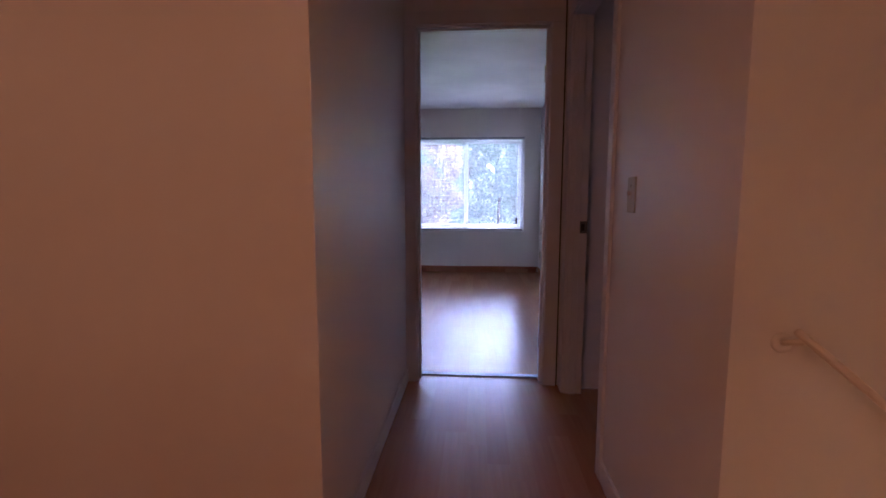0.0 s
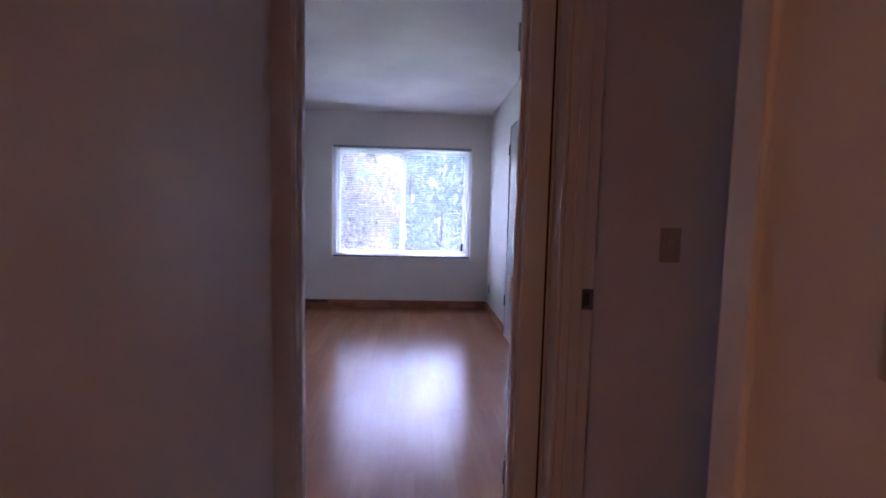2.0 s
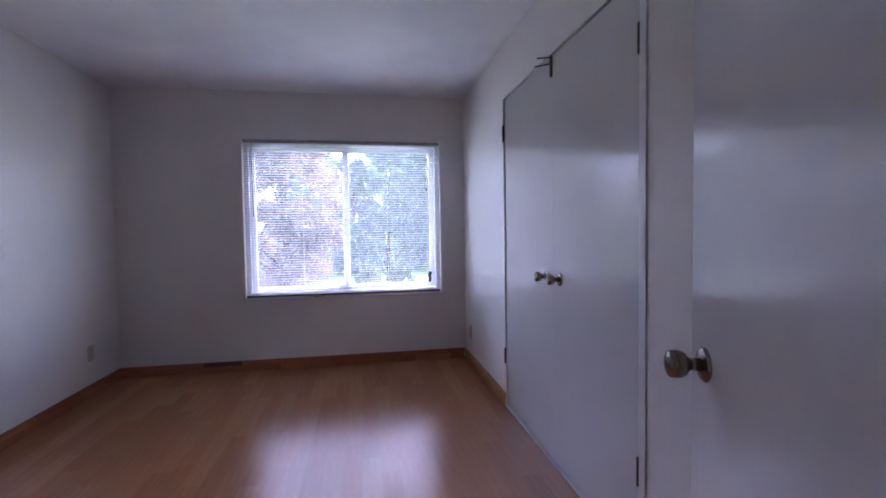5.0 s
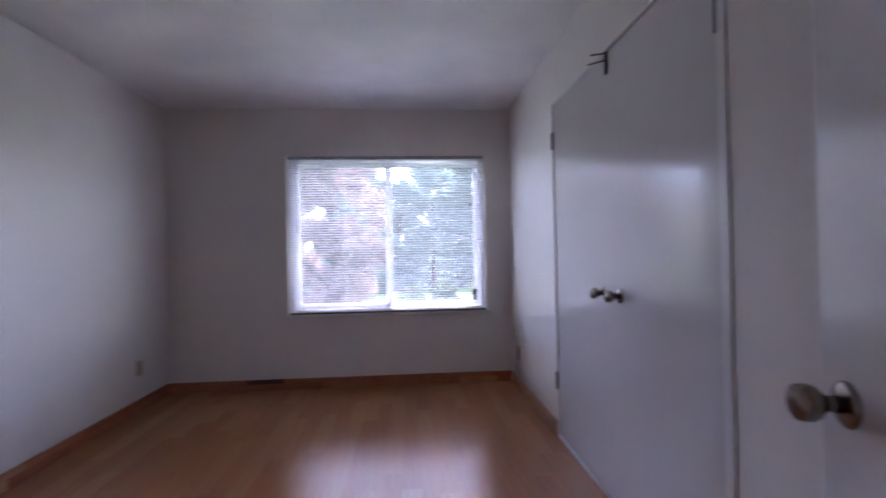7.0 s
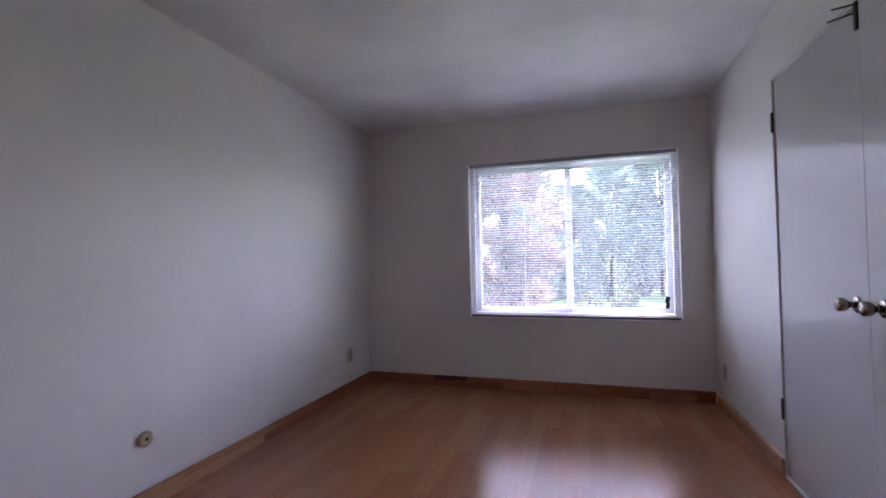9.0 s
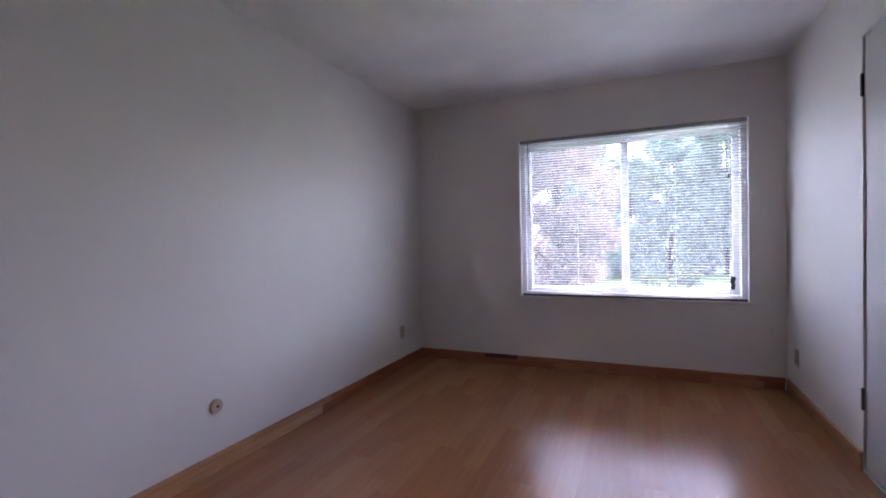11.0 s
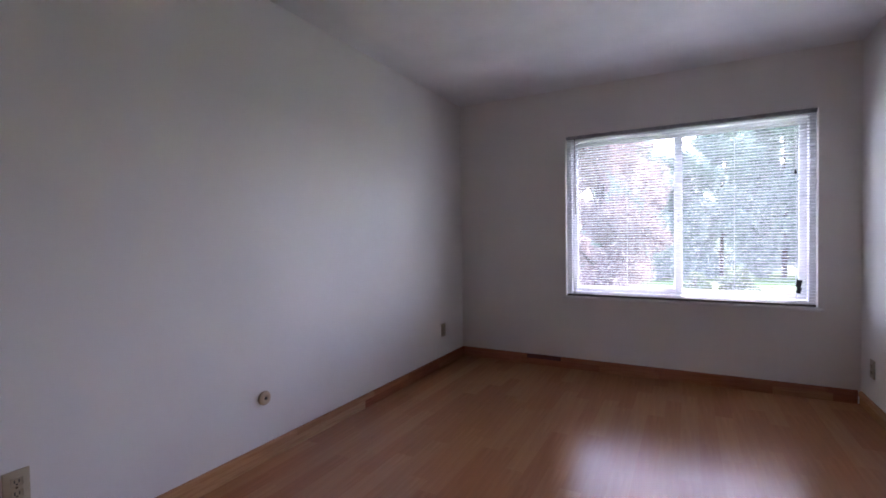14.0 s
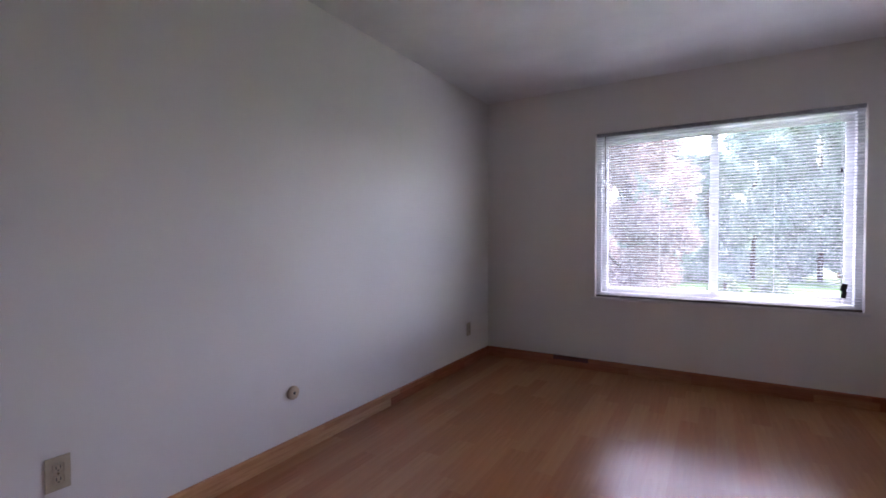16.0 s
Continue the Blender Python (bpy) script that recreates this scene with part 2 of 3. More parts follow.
structure("wall_south", boxes((0, DX0 - 0.02, HALL_FACE, RL, 0, CH), (DX1 + 0.02, RW + 0.12, HALL_FACE, RL, 0, CH), (DX0 - 0.02, DX1 + 0.02, HALL_FACE, RL, DZ + 0.02, CH)), WALL, "off-white painted wall with the bedroom doorway", "wall")
structure("ceiling", boxes((-0.12, RW + 0.12, RL, 0.14, CH, CH + 0.1)), CEIL, "white painted ceiling with faint dull patches", "ceiling")
structure("closet_wall", boxes((3.70, 3.78, -2.98, -1.05, 0, CH), (RW + 0.12, 3.70, -2.98, -2.90, 0, CH), (RW + 0.12, 3.70, -1.13, -1.05, 0, CH), (RW + 0.12, 3.70, -2.90, -1.13, CH, CH + 0.08), (RW + 0.12, 3.70, -2.90, -1.13, -0.1, 0)), WALL, "plain painted walls inside the closet", "wall")

# hall, landing and stairwell
structure("hall_wall_west", boxes((HX0 - 0.12, HX0, LCOR, HALL_FACE, 0, CH), (0.2, HX0 - 0.12, LCOR, LCOR + 0.12, 0, CH)), WALL, "off-white hallway wall turning a corner at the landing", "wall")
structure("hall_wall_east", boxes((HX1, OX, RCOR, D2A - 0.02, 0, CH), (HX1, OX, D2B + 0.02, HALL_FACE, 0, CH), (HX1, OX, D2A - 0.02, D2B + 0.02, DZ + 0.02, CH)), WALL, "off-white hallway wall with the side doorway", "wall")
structure("stair_wall", boxes((OX, 6.2, RCOR, RCOR + 0.11, -2.7, CH), (HX1 + 0.02, OX, RCOR, RCOR + 0.11, -2.7, -0.2)), WALL, "off-white painted wall beside the stairs", "wall")
structure("landing_walls", boxes((0.08, 0.2, -8.3, LCOR + 0.12, 0, CH), (0.2, 2.7, -8.3, -8.18, 0, CH), (2.7, 2.82, -8.3, -6.92, 0, CH), (2.82, 6.2, -7.04, -6.92, -2.7, CH), (6.2, 6.32, -7.04, RCOR + 0.11, -2.7, CH)), WALL, "plain painted walls of the landing and stairwell", "wall")
structure("hall_ceiling", boxes((0.08, OX, -8.3, LCOR + 0.12, CH, CH + 0.1), (HX0 - 0.12, OX, LCOR + 0.12, RL, CH, CH + 0.1), (OX, 6.32, -8.3, RCOR + 0.11, CH, CH + 0.1)), CEIL, "white painted hallway ceiling", "ceiling")

# the neighbouring room seen through the side doorway
structure("room_wall_near", boxes((OX, 3.125, -4.27, HALL_FACE, 0, CH), (3.105, 3.2, HALL_FACE, -2.98, 0, CH)), WALL, "off-white wall just inside the side room", "wall")
structure("room_wall_blue", boxes((6.65, 6.77, RCOR, 0.14, 0, CH)), BLUE, "dark blue painted wall of the side room", "wall")
structure("room_wall_back", boxes((3.78, 4.0, 0, 0.14, 0, CH), (4.5, 6.65, 0, 0.14, 0, CH), (4.0, 4.5, 0, 0.14, 0, 1.2), (4.0, 4.5, 0, 0.14, 1.9, CH), (3.66, 3.78, -1.05, 0.14, 0, CH)), WALL, "off-white outer wall of the side room", "wall")
structure("room_ceiling", boxes((OX, 6.77, RCOR + 0.11, HALL_FACE, CH, CH + 0.1), (3.12, 6.77, HALL_FACE, -2.98, CH, CH + 0.1), (3.70, 6.77, -2.98, 0.14, CH + 0.09, CH + 0.19), (3.78, 6.65, -2.98, 0.0, CH, CH + 0.085)), CEIL, "white ceiling of the side room", "ceiling")
structure("room_floor", boxes((OX, 6.77, RCOR + 0.11, -4.27, -0.12, -0.002), (3.2, 6.77, -4.27, 0.0, -0.12, -0.002)), LAMINATE, "wood laminate floor of the side room", "floor")
structure("subfloor", boxes((-0.12, RW + 0.12, RL, 0.14, -0.12, -0.012), (0.08, OX, -8.3, RL, -0.12, -0.012)), FENCEWOOD, "plain sub-floor under the laminate", "floor")

# steps going down from the landing
stairs = empty("staircase", pose(OX, -6.45, 0), "plain wooden stairs going down from the landing", "stairs", kind="structure")
for i in range(12):
    z = -0.18 * (i + 1)
    st = boxes((0.10 + 0.25 * i, 0.37 + 0.25 * i, -0.47, 0.47, z - 0.19, z), bevel=0.008)
    part("step", st, FENCEWOOD, stairs)
structure("landing_edge", boxes((OX, OX + 0.1, -6.92, RCOR, -0.19, -0.002), bevel=0.01), LAMINATE, "landing edge at the head of the stairs", "floor")


# ---- trim ----
def casing(name, x0, x1, top, y, width, thick, out):
    """Three mitred boards round a doorway in a wall that runs along x; out: the side that it faces."""
    ya, yb = sorted((y, y + out * thick))
    root = empty(name, pose((x0 + x1) / 2, y, 0), "white painted wooden door casing", "door casing", kind="structure")
    dx, dy = -(x0 + x1) / 2, -y
    for n, s in (("side_board", (x0 - width, x0, ya, yb, 0, top)), ("side_board", (x1, x1 + width, ya, yb, 0, top)), ("head_board", (x0 - width, x1 + width, ya, yb, top, top + width))):
        part(n, boxes((s[0] + dx, s[1] + dx, s[2] + dy, s[3] + dy, s[4], s[5]), bevel=0.004), TRIM, root)
    return root


# bedroom door: lining, stops and casing
lining = empty("door_frame_1", pose(DX0, RL, 0), "white painted bedroom door frame with stops", "door frame", kind="structure")
w = DX1 - DX0
d = HALL_FACE - RL
part("jamb", boxes((-0.02, 0, d, 0, 0, DZ), bevel=0.002), TRIM, lining)
part("jamb", boxes((w, w + 0.02, d, 0, 0, DZ), bevel=0.002), TRIM, lining)
part("head", boxes((-0.02, w + 0.02, d, 0, DZ, DZ + 0.02), bevel=0.002), TRIM, lining)
part("stop", boxes((0.001, 0.013, d + 0.035, -0.04, 0, DZ - 0.001), bevel=0.003), TRIM, lining)
part("stop", boxes((w - 0.013, w - 0.001, d + 0.035, -0.04, 0, DZ - 0.001), bevel=0.003), TRIM, lining)
part("stop", boxes((0.013, w - 0.013, d + 0.035, -0.04, DZ - 0.013, DZ - 0.001), bevel=0.003), TRIM, lining)
part("strike_plate", boxes((0.0, 0.003, -0.036, -0.006, 0.92, 0.98), bevel=0.001), DARKMETAL, lining, "dark metal strike plate")
casing("casing_hall", DX0 - 0.006, DX1 + 0.006, DZ + 0.006, HALL_FACE, 0.074, 0.014, -1)
casing("casing_bedroom", DX0 - 0.006, DX1 + 0.006, DZ + 0.006, RL, 0.058, 0.014, 1)
structure("threshold", boxes((DX0 + 0.001, DX1 - 0.001, RL - 0.025, RL + 0.022, 0.0, 0.008), bevel=0.003), RAILMETAL, "thin metal transition strip in the doorway", "threshold")
# thin solid strip whose dark colour stands in for the crevice's shade
structure("crevice_shade", boxes((2.5355, 2.5445, HALL_FACE - 0.003, HALL_FACE - 0.0005, 0.0, CH)), SLOT, "dark strip standing in for the shade between two door casings", "trim")

# side doorway in the hall's east wall
side = empty("door_frame_2", pose(HX1, D2B, 0), "white painted side door frame with stops", "door frame", kind="structure")
L2 = D2A - D2B
part("jamb", boxes((0, 0.10, 0, 0.02, 0, DZ), bevel=0.002), TRIM, side)
part("jamb", boxes((0, 0.10, L2 - 0.02, L2, 0, DZ), bevel=0.002), TRIM, side)
part("head", boxes((0, 0.10, L2 - 0.02, 0.02, DZ, DZ + 0.02), bevel=0.002), TRIM, side)
part("stop", boxes((0.025, 0.06, -0.012, -0.001, 0, DZ - 0.001), bevel=0.003), TRIM, side)
part("stop", boxes((0.025, 0.06, L2 + 0.001, L2 + 0.012, 0, DZ - 0.001), bevel=0.003), TRIM, side)
part("strike_plate", boxes((0.060, 0.0995, -0.003, 0.0, 0.926, 0.992), bevel=0.001), STRIKE, side, "dark bronze strike plate")
part("latch_hole", boxes((0.068, 0.086, -0.0045, -0.003, 0.940, 0.978)), SLOT, side)
part("casing_board", boxes((-0.014, 0, 0.006, 0.098, 0, DZ + 0.006), bevel=0.004), TRIM, side)
part("casing_board", boxes((-0.014, 0, L2 - 0.064, L2 - 0.006, 0, DZ + 0.006), bevel=0.004), TRIM, side)
part("casing_board", boxes((-0.014, 0, L2 - 0.064, 0.098, DZ + 0.006, DZ + 0.064), bevel=0.004), TRIM, side)

structure("hall_baseboard", boxes((HX0, HX0 + 0.012, LCOR, HALL_FACE - 0.016, 0, 0.085), (0.2, HX0 + 0.012, LCOR - 0.012, LCOR, 0, 0.085), bevel=0.004), TRIM, "white painted hallway baseboard", "baseboard")
structure("hall_baseboard_east", boxes((HX1 - 0.012, HX1, RCOR, D2A - 0.066, 0, 0.085), bevel=0.004), TRIM, "white painted hallway baseboard", "baseboard")
structure("closet_sill", boxes((RW - 0.004, RW + 0.11, CY0 + 0.003, CY1 - 0.003, 0.0, 0.012), bevel=0.003), TRIM, "white strip along the closet floor line", "threshold")


# ---- window ----
window = empty("window_1", pose(WX0, 0, WZ0), "white vinyl sliding window with two panes", "window", kind="structure")
ww, wh = WX1 - WX0, WZ1 - WZ0


def rect_frame(x0, x1, z0, z1, y0, y1, t, bevel=0.004):
    return boxes((x0, x0 + t, y0, y1, z0, z1), (x1 - t, x1, y0, y1, z0, z1), (x0 + t, x1 - t, y0, y1, z0, z0 + t), (x0 + t, x1 - t, y0, y1, z1 - t, z1), bevel=bevel)


part("window_frame", rect_frame(0, ww, 0, wh, 0.055, 0.135, 0.042), VINYL, window)
MX = 0.875
lower = part("sash", rect_frame(0.044, MX + 0.03, 0.044, wh - 0.044, 0.075, 0.098, 0.048), VINYL, window)
upper = part("sash", rect_frame(MX - 0.03, ww - 0.044, 0.044, wh - 0.044, 0.102, 0.125, 0.048), VINYL, window)
for x0, x1, y, s in ((0.092, MX - 0.018, 0.086, lower), (MX + 0.018, ww - 0.092, 0.113, upper)):
    g = part("pane", boxes((x0 - 0.005, x1 + 0.005, y - 0.002, y + 0.002, 0.087, wh - 0.087)), GLASS, s)
    g.visible_shadow = False
part("latch", boxes((MX - 0.010, MX + 0.008, 0.062, 0.075, 0.62, 0.70), bevel=0.003), VINYL, lower)
for z in (0.635, 0.685):
    part("latch_screw", boxes((MX - 0.006, MX + 0.004, 0.059, 0.0618, z - 0.006, z + 0.006), bevel=0.001), DARKMETAL, lower, "dark latch screw")
part("window_sill", boxes((-0.03, ww + 0.03, -0.022, -0.001, -0.020, 0.0), bevel=0.004), TRIM, window)
part("sill_board", boxes((0.0, ww, 0.0, 0.055, 0.0, 0.006), bevel=0.001), TRIM, window)

# mini blind hung inside the recess
blind = empty("window_blind", pose(WX0, 0.022, WZ0), "white aluminium mini blind, lowered with slats open", "window blind")
part("headrail", boxes((0.006, ww - 0.006, -0.014, 0.014, wh - 0.028, wh - 0.002), bevel=0.003), RAILMETAL, blind, "grey metal headrail")
part("bottom_rail", boxes((0.008, ww - 0.008, -0.013, 0.013, 0.0065, 0.022), bevel=0.003), DARKMETAL, blind, "grey metal bottom rail")


def slat_mesh():
    bm = bmesh.new()
    segs, half, a = 4, 0.0125, radians(SLAT_TILT)
    rows = []
    for x in (0.012, ww - 0.012):
        top, bot = [], []
        for i in range(segs + 1):
            u = -half + 2 * half * i / segs
            crown = 0.0022 * (1 - (u / half) ** 2)
            y, z = u * math.cos(a) - crown * math.sin(a), u * math.sin(a) + crown * math.cos(a)
            top.append(bm.verts.new((x, y, z)))
            bot.append(bm.verts.new((x, y, z - 0.0004)))
        rows.append((top, bot))
    (ta, ba), (tb, bb) = rows
    for i in range(segs):
        bm.faces.new((ta[i], tb[i], tb[i + 1], ta[i + 1]))
        bm.faces.new((ba[i], ba[i + 1], bb[i + 1], bb[i]))
    bm.faces.new((ta[0], ba[0], bb[0], tb[0]))
    bm.faces.new((ta[-1], tb[-1], bb[-1], ba[-1]))
    me = bpy.data.meshes.new("slat")
    bm.to_mesh(me)
    bm.free()
    me.materials.append(SLAT)
    return me


slat = slat_mesh()
COUNT = 62
for i in range(COUNT):
    ob = new("slat", slat)
    ob.parent = blind
    ob.matrix_basis = pose(0, 0, 0.034 + (wh - 0.075) * i / (COUNT - 1), random.uniform(-1.5, 1.5), random.uniform(-0.03, 0.03), 0)
for x in (0.12, 0.50, 0.87, 1.25, 1.62):
    bm = bmesh.new()
    for y in (-0.012, 0.012):
        rod_into(bm, (x, y, 0.02), (x, y, wh - 0.02), 0.0007, 5)
    part("ladder_cord", bm, VINYL, blind)
bm = bmesh.new()
rod_into(bm, (0.085, -0.020, 0.72), (0.080, -0.018, wh - 0.03), 0.0032, 6)
part("tilt_wand", bm, DARKMETAL, blind, "thin dark-grey tilt wand")
bm = bmesh.new()
rod_into(bm, (1.612, -0.018, 0.98), (1.606, -0.018, wh - 0.03), 0.0012, 5)
part("lift_cord", bm, VINYL, blind)
part("cord_tassel", turned(((0.003, 0.035), (0.006, 0.025), (0.009, 0.004), (0.008, 0)), 10, Matrix.Translation((1.612, -0.018, 0.945))), BLACK, blind, "small dark cord tassel")
part("cord_clip", boxes((-0.016, 0.016, -0.005, 0.005, -0.002, 0.052), (-0.004, 0.024, -0.005, 0.005, -0.045, 0.0), bevel=0.003), BLACK, blind, "dark plastic cord clip").matrix_basis = pose(1.628, -0.022, 0.145, 0, 12, 0)


# ---- doors ----
def door_knob(parent, at, sign, mat=BRASS):
    """Round knob with rose and neck, on the face that looks along sign * local x."""
    m = Matrix.Translation(at) @ pose(0, 0, 0, 0, 90 * sign, 0)
    k = part("knob", turned(((0.013, 0.006), (0.0115, 0.022), (0.013, 0.030), (0.022, 0.036), (0.0265, 0.046), (0.0265, 0.056), (0.025, 0.064), (0.019, 0.0675), (0.006, 0.068)), 24, m), mat, parent, "worn nickel round knob")
    part("rose", turned(((0.033, 0.0), (0.033, 0.003), (0.029, 0.007), (0.014, 0.009)), 24, m), mat, k)
    return k


def hinge(parent, at, axis_len=0.09, r=0.006, mat=DARKMETAL, label="dark metal hinge"):
    part("hinge", turned(((r * 0.6, -axis_len / 2 - 0.004), (r, -axis_len / 2), (r, axis_len / 2), (r * 0.6, axis_len / 2 + 0.004)), 10, Matrix.Translation(at)), mat, parent, label)


# bedroom door leaf, swung well past square into the room
LW, LT, LH = 0.745, 0.035, 2.065
leaf = empty("bedroom_door", pose(DX1 + 0.004, RL + 0.036, 0.012, 0, 0, -LEAF), "white painted flush bedroom door, swung wide open", "door")
part("door_panel", boxes((0.0, LT, 0.004, LW, 0, LH), bevel=0.0025), DOORP, leaf)
door_knob(leaf, (0.0, LW - 0.066, 0.935), -1)
door_knob(leaf, (LT, LW - 0.066, 0.935), 1)
part("latch_plate", boxes((0.007, 0.028, LW - 0.0005, LW + 0.0015, 0.905, 0.965), bevel=0.0005), DARKMETAL, leaf, "dark metal latch plate")
for z in (0.22, 0.93, 1.84):
    hinge(leaf, (-0.004, -0.001, z), 0.09, 0.006, IVORY, "painted hinge")


# closet: two flush leaves in the wall, knobs at the meeting edges, catch at the top
def closet_leaf(y_hinge, y_meet, knob_y):
    root = empty("closet_door", pose(RW + 0.011, y_hinge, 0.016), "white painted flush closet door, shut", "closet door", "closet doors")
    lo, hi = sorted((0.0, y_meet - y_hinge))
    part("door_panel", boxes((-0.003, 0.032, lo + (0.0025 if y_meet > y_hinge else 0.0003), hi - (0.0003 if y_meet > y_hinge else 0.0025), 0, CZ - 0.02), bevel=0.002), DOORP, root)
    door_knob(root, (-0.003, knob_y - y_hinge, 0.945), -1)
    s = 1 if y_meet > y_hinge else -1
    for z in (0.335, 1.835):
        hinge(root, (-0.014, -s * 0.0005, z), 0.10, 0.0075)
    return root


MEET = -2.02
closet_leaf(CY1 - 0.004, MEET, MEET + 0.075)
closet_leaf(CY0 + 0.030, MEET, MEET - 0.085)
structure("closet_trim", boxes((RW - 0.006, RW + 0.02, CY0 - 0.012, CY0 + 0.026, 0, CZ + 0.010), (RW - 0.006, RW + 0.02, CY0 + 0.026, CY1, CZ - 0.001, CZ + 0.010), bevel=0.002), TRIM, "narrow white edge around the closet opening", "trim")
catch = empty("door_catch", pose(RW + 0.007, MEET, CZ - 0.03), "dark metal double catch at the closet door tops", "door catch")
part("plate", boxes((-0.010, 0.0, -0.008, 0.008, -0.075, 0.03), bevel=0.002), DARKMETAL, catch)
for dy, z in ((0.02, 0.02), (0.05, -0.012)):
    bm = bmesh.new()
    rod_into(bm, (-0.012, 0.0, z), (-0.07, dy, z), 0.004, 8)
    part("bolt", bm, DARKMETAL, catch)


# ---- wall fittings ----
def cover(name, m, label, category, screws=True, toggle=False):
    """A cover plate 70 x 115 mm in local x and z, facing local -y."""
    root = empty(name, m, label, category, "cover plates")
    part("plate", boxes((-0.036, 0.036, -0.006, 0, -0.058, 0.058), bevel=0.003), IVORY, root)
    if toggle:
        part("surround", boxes((-0.006, 0.006, -0.008, -0.006, -0.013, 0.013)), ALMOND, root)
        part("toggle", boxes((-0.004, 0.004, -0.018, -0.006, -0.002, 0.012), bevel=0.0015), IVORY, root)
    else:
        for z in (-0.020, 0.020):
            s = part("socket", boxes((-0.016, 0.016, -0.008, -0.0062, z - 0.014, z + 0.014), bevel=0.004), IVORY, root)
            for x in (-0.006, 0.006):
                part("slot", boxes((x - 0.0015, x + 0.0015, -0.0086, -0.0079, z - 0.004, z + 0.007)), SLOT, s)
            part("slot", boxes((-0.0025, 0.0025, -0.0086, -0.0079, z - 0.011, z - 0.006)), SLOT, s)
    part("screw", turned(((0.0035, 0.0), (0.0035, 0.0012), (0.001, 0.0018)), 8, pose(0, -0.006, 0 if not toggle else 0.030, 90)), BRASS, root)
    return root


cover("wall_outlet", pose(0, -0.411, 0.327, 0, 0, 90), "ivory duplex outlet near the window corner", "outlet")
cover("wall_outlet", pose(0, -3.387, 0.354, 0, 0, 90), "ivory duplex outlet low on the long wall", "outlet")
cover("wall_outlet", pose(RW, -0.225, 0.295, 0, 0, -90), "ivory duplex outlet beside the closet", "outlet")
cover("light_switch", pose(HX1, -5.372, 1.128, 0, 0, -90), "yellowed ivory toggle switch on the hallway wall", "light switch", toggle=True)
cover("light_switch", pose(2.947, -4.27, 1.131), "ivory toggle switch inside the side room", "light switch", toggle=True)

jack = empty("cable_outlet", pose(0, -2.39, 0.335, 0, 0, 90), "round almond cable outlet with a centre hole", "cable outlet")
part("cap", turned(((0.036, 0.0), (0.037, 0.010), (0.034, 0.016), (0.026, 0.020), (0.012, 0.021), (0.010, 0.017), (0.002, 0.017)), 28, pose(0, 0, 0, 90)), ALMOND, jack)
part("hole", turned(((0.008, 0.0172), (0.008, 0.0185), (0.002, 0.0186)), 12, pose(0, 0, 0, 90)), SLOT, jack)

rail = empty("handrail", pose(2.648, RCOR - 0.06, 0.872), "pale painted handrail sloping down the stairs", "handrail")
bm = bmesh.new()
rod_into(bm, (0.0, 0, 0), (2.9, 0, -2.4), 0.0078, 14)
part("rail", bm, HANDRAIL, rail)
for x in (0.012, 1.4, 2.7):
    bm = bmesh.new()
    rod_into(bm, (x, 0.06, -0.828 * x - 0.03), (x, 0.0, -0.828 * x - 0.01), 0.006, 8)
    part("bracket", bm, HANDRAIL, rail)
    part("bracket_plate", turned(((0.02, 0), (0.02, 0.003), (0.010, 0.006)), 16, Matrix.Translation((x, 0.06, -0.828 * x - 0.03)) @ pose(0, 0, 0, 90)), WALL, rail)


# ---- outside ----
GZ = -1.6
bm = bmesh.new()
bmesh.ops.create_grid(bm, x_segments=2, y_segments=2, size=900, matrix=Matrix.Translation((0, 900.6, GZ)))
structure("ground", bm, LAWN, "mown green lawn reaching to the distance", "lawn")


def leaf_cloud(points, size, seed, droop=0.0):
    """Many small folded leaves round the given (centre, radius) clumps."""
    rng = random.Random(seed)
    verts, faces = [], []
    for c, r, count in points:
        for _ in range(count):
            v = Vector((rng.gauss(0, 1), rng.gauss(0, 1), rng.gauss(0, 1))).normalized() * (r * rng.random() ** 0.45)
            p = Vector(c) + v
            q = Euler((rng.uniform(0, 6.3), rng.uniform(0, 6.3), rng.uniform(0, 6.3))).to_matrix()
            s = size * rng.uniform(0.6, 1.4)
            k = len(verts)
            for o in ((-1, 0, 0), (0, -0.45, 0.12), (1, 0, -droop), (0, 0.45, 0.12)):
                verts.append(p + q @ (Vector(o) * s))
            faces.append((k, k + 1, k + 2))
            faces.append((k, k + 2, k + 3))
    me = bpy.data.meshes.new("crown")
    me.from_pydata([tuple(v) for v in verts], [], faces)
    return me


def tapered(points, seg=8):
    bm = bmesh.new()
    rings = []
    for (x, y, z), r in points:
        rings.append([bm.verts.new((x + r * math.cos(2 * math.pi * i / seg), y + r * math.sin(2 * math.pi * i / seg), z)) for i in range(seg)])
    for a, b in zip(rings, rings[1:]):
        for i in range(seg):
            bm.faces.new((a[i], a[(i + 1) % seg], b[(i + 1) % seg], b[i]))
    bm.faces.new(rings[-1])
    return bm


RLEAVES = 520


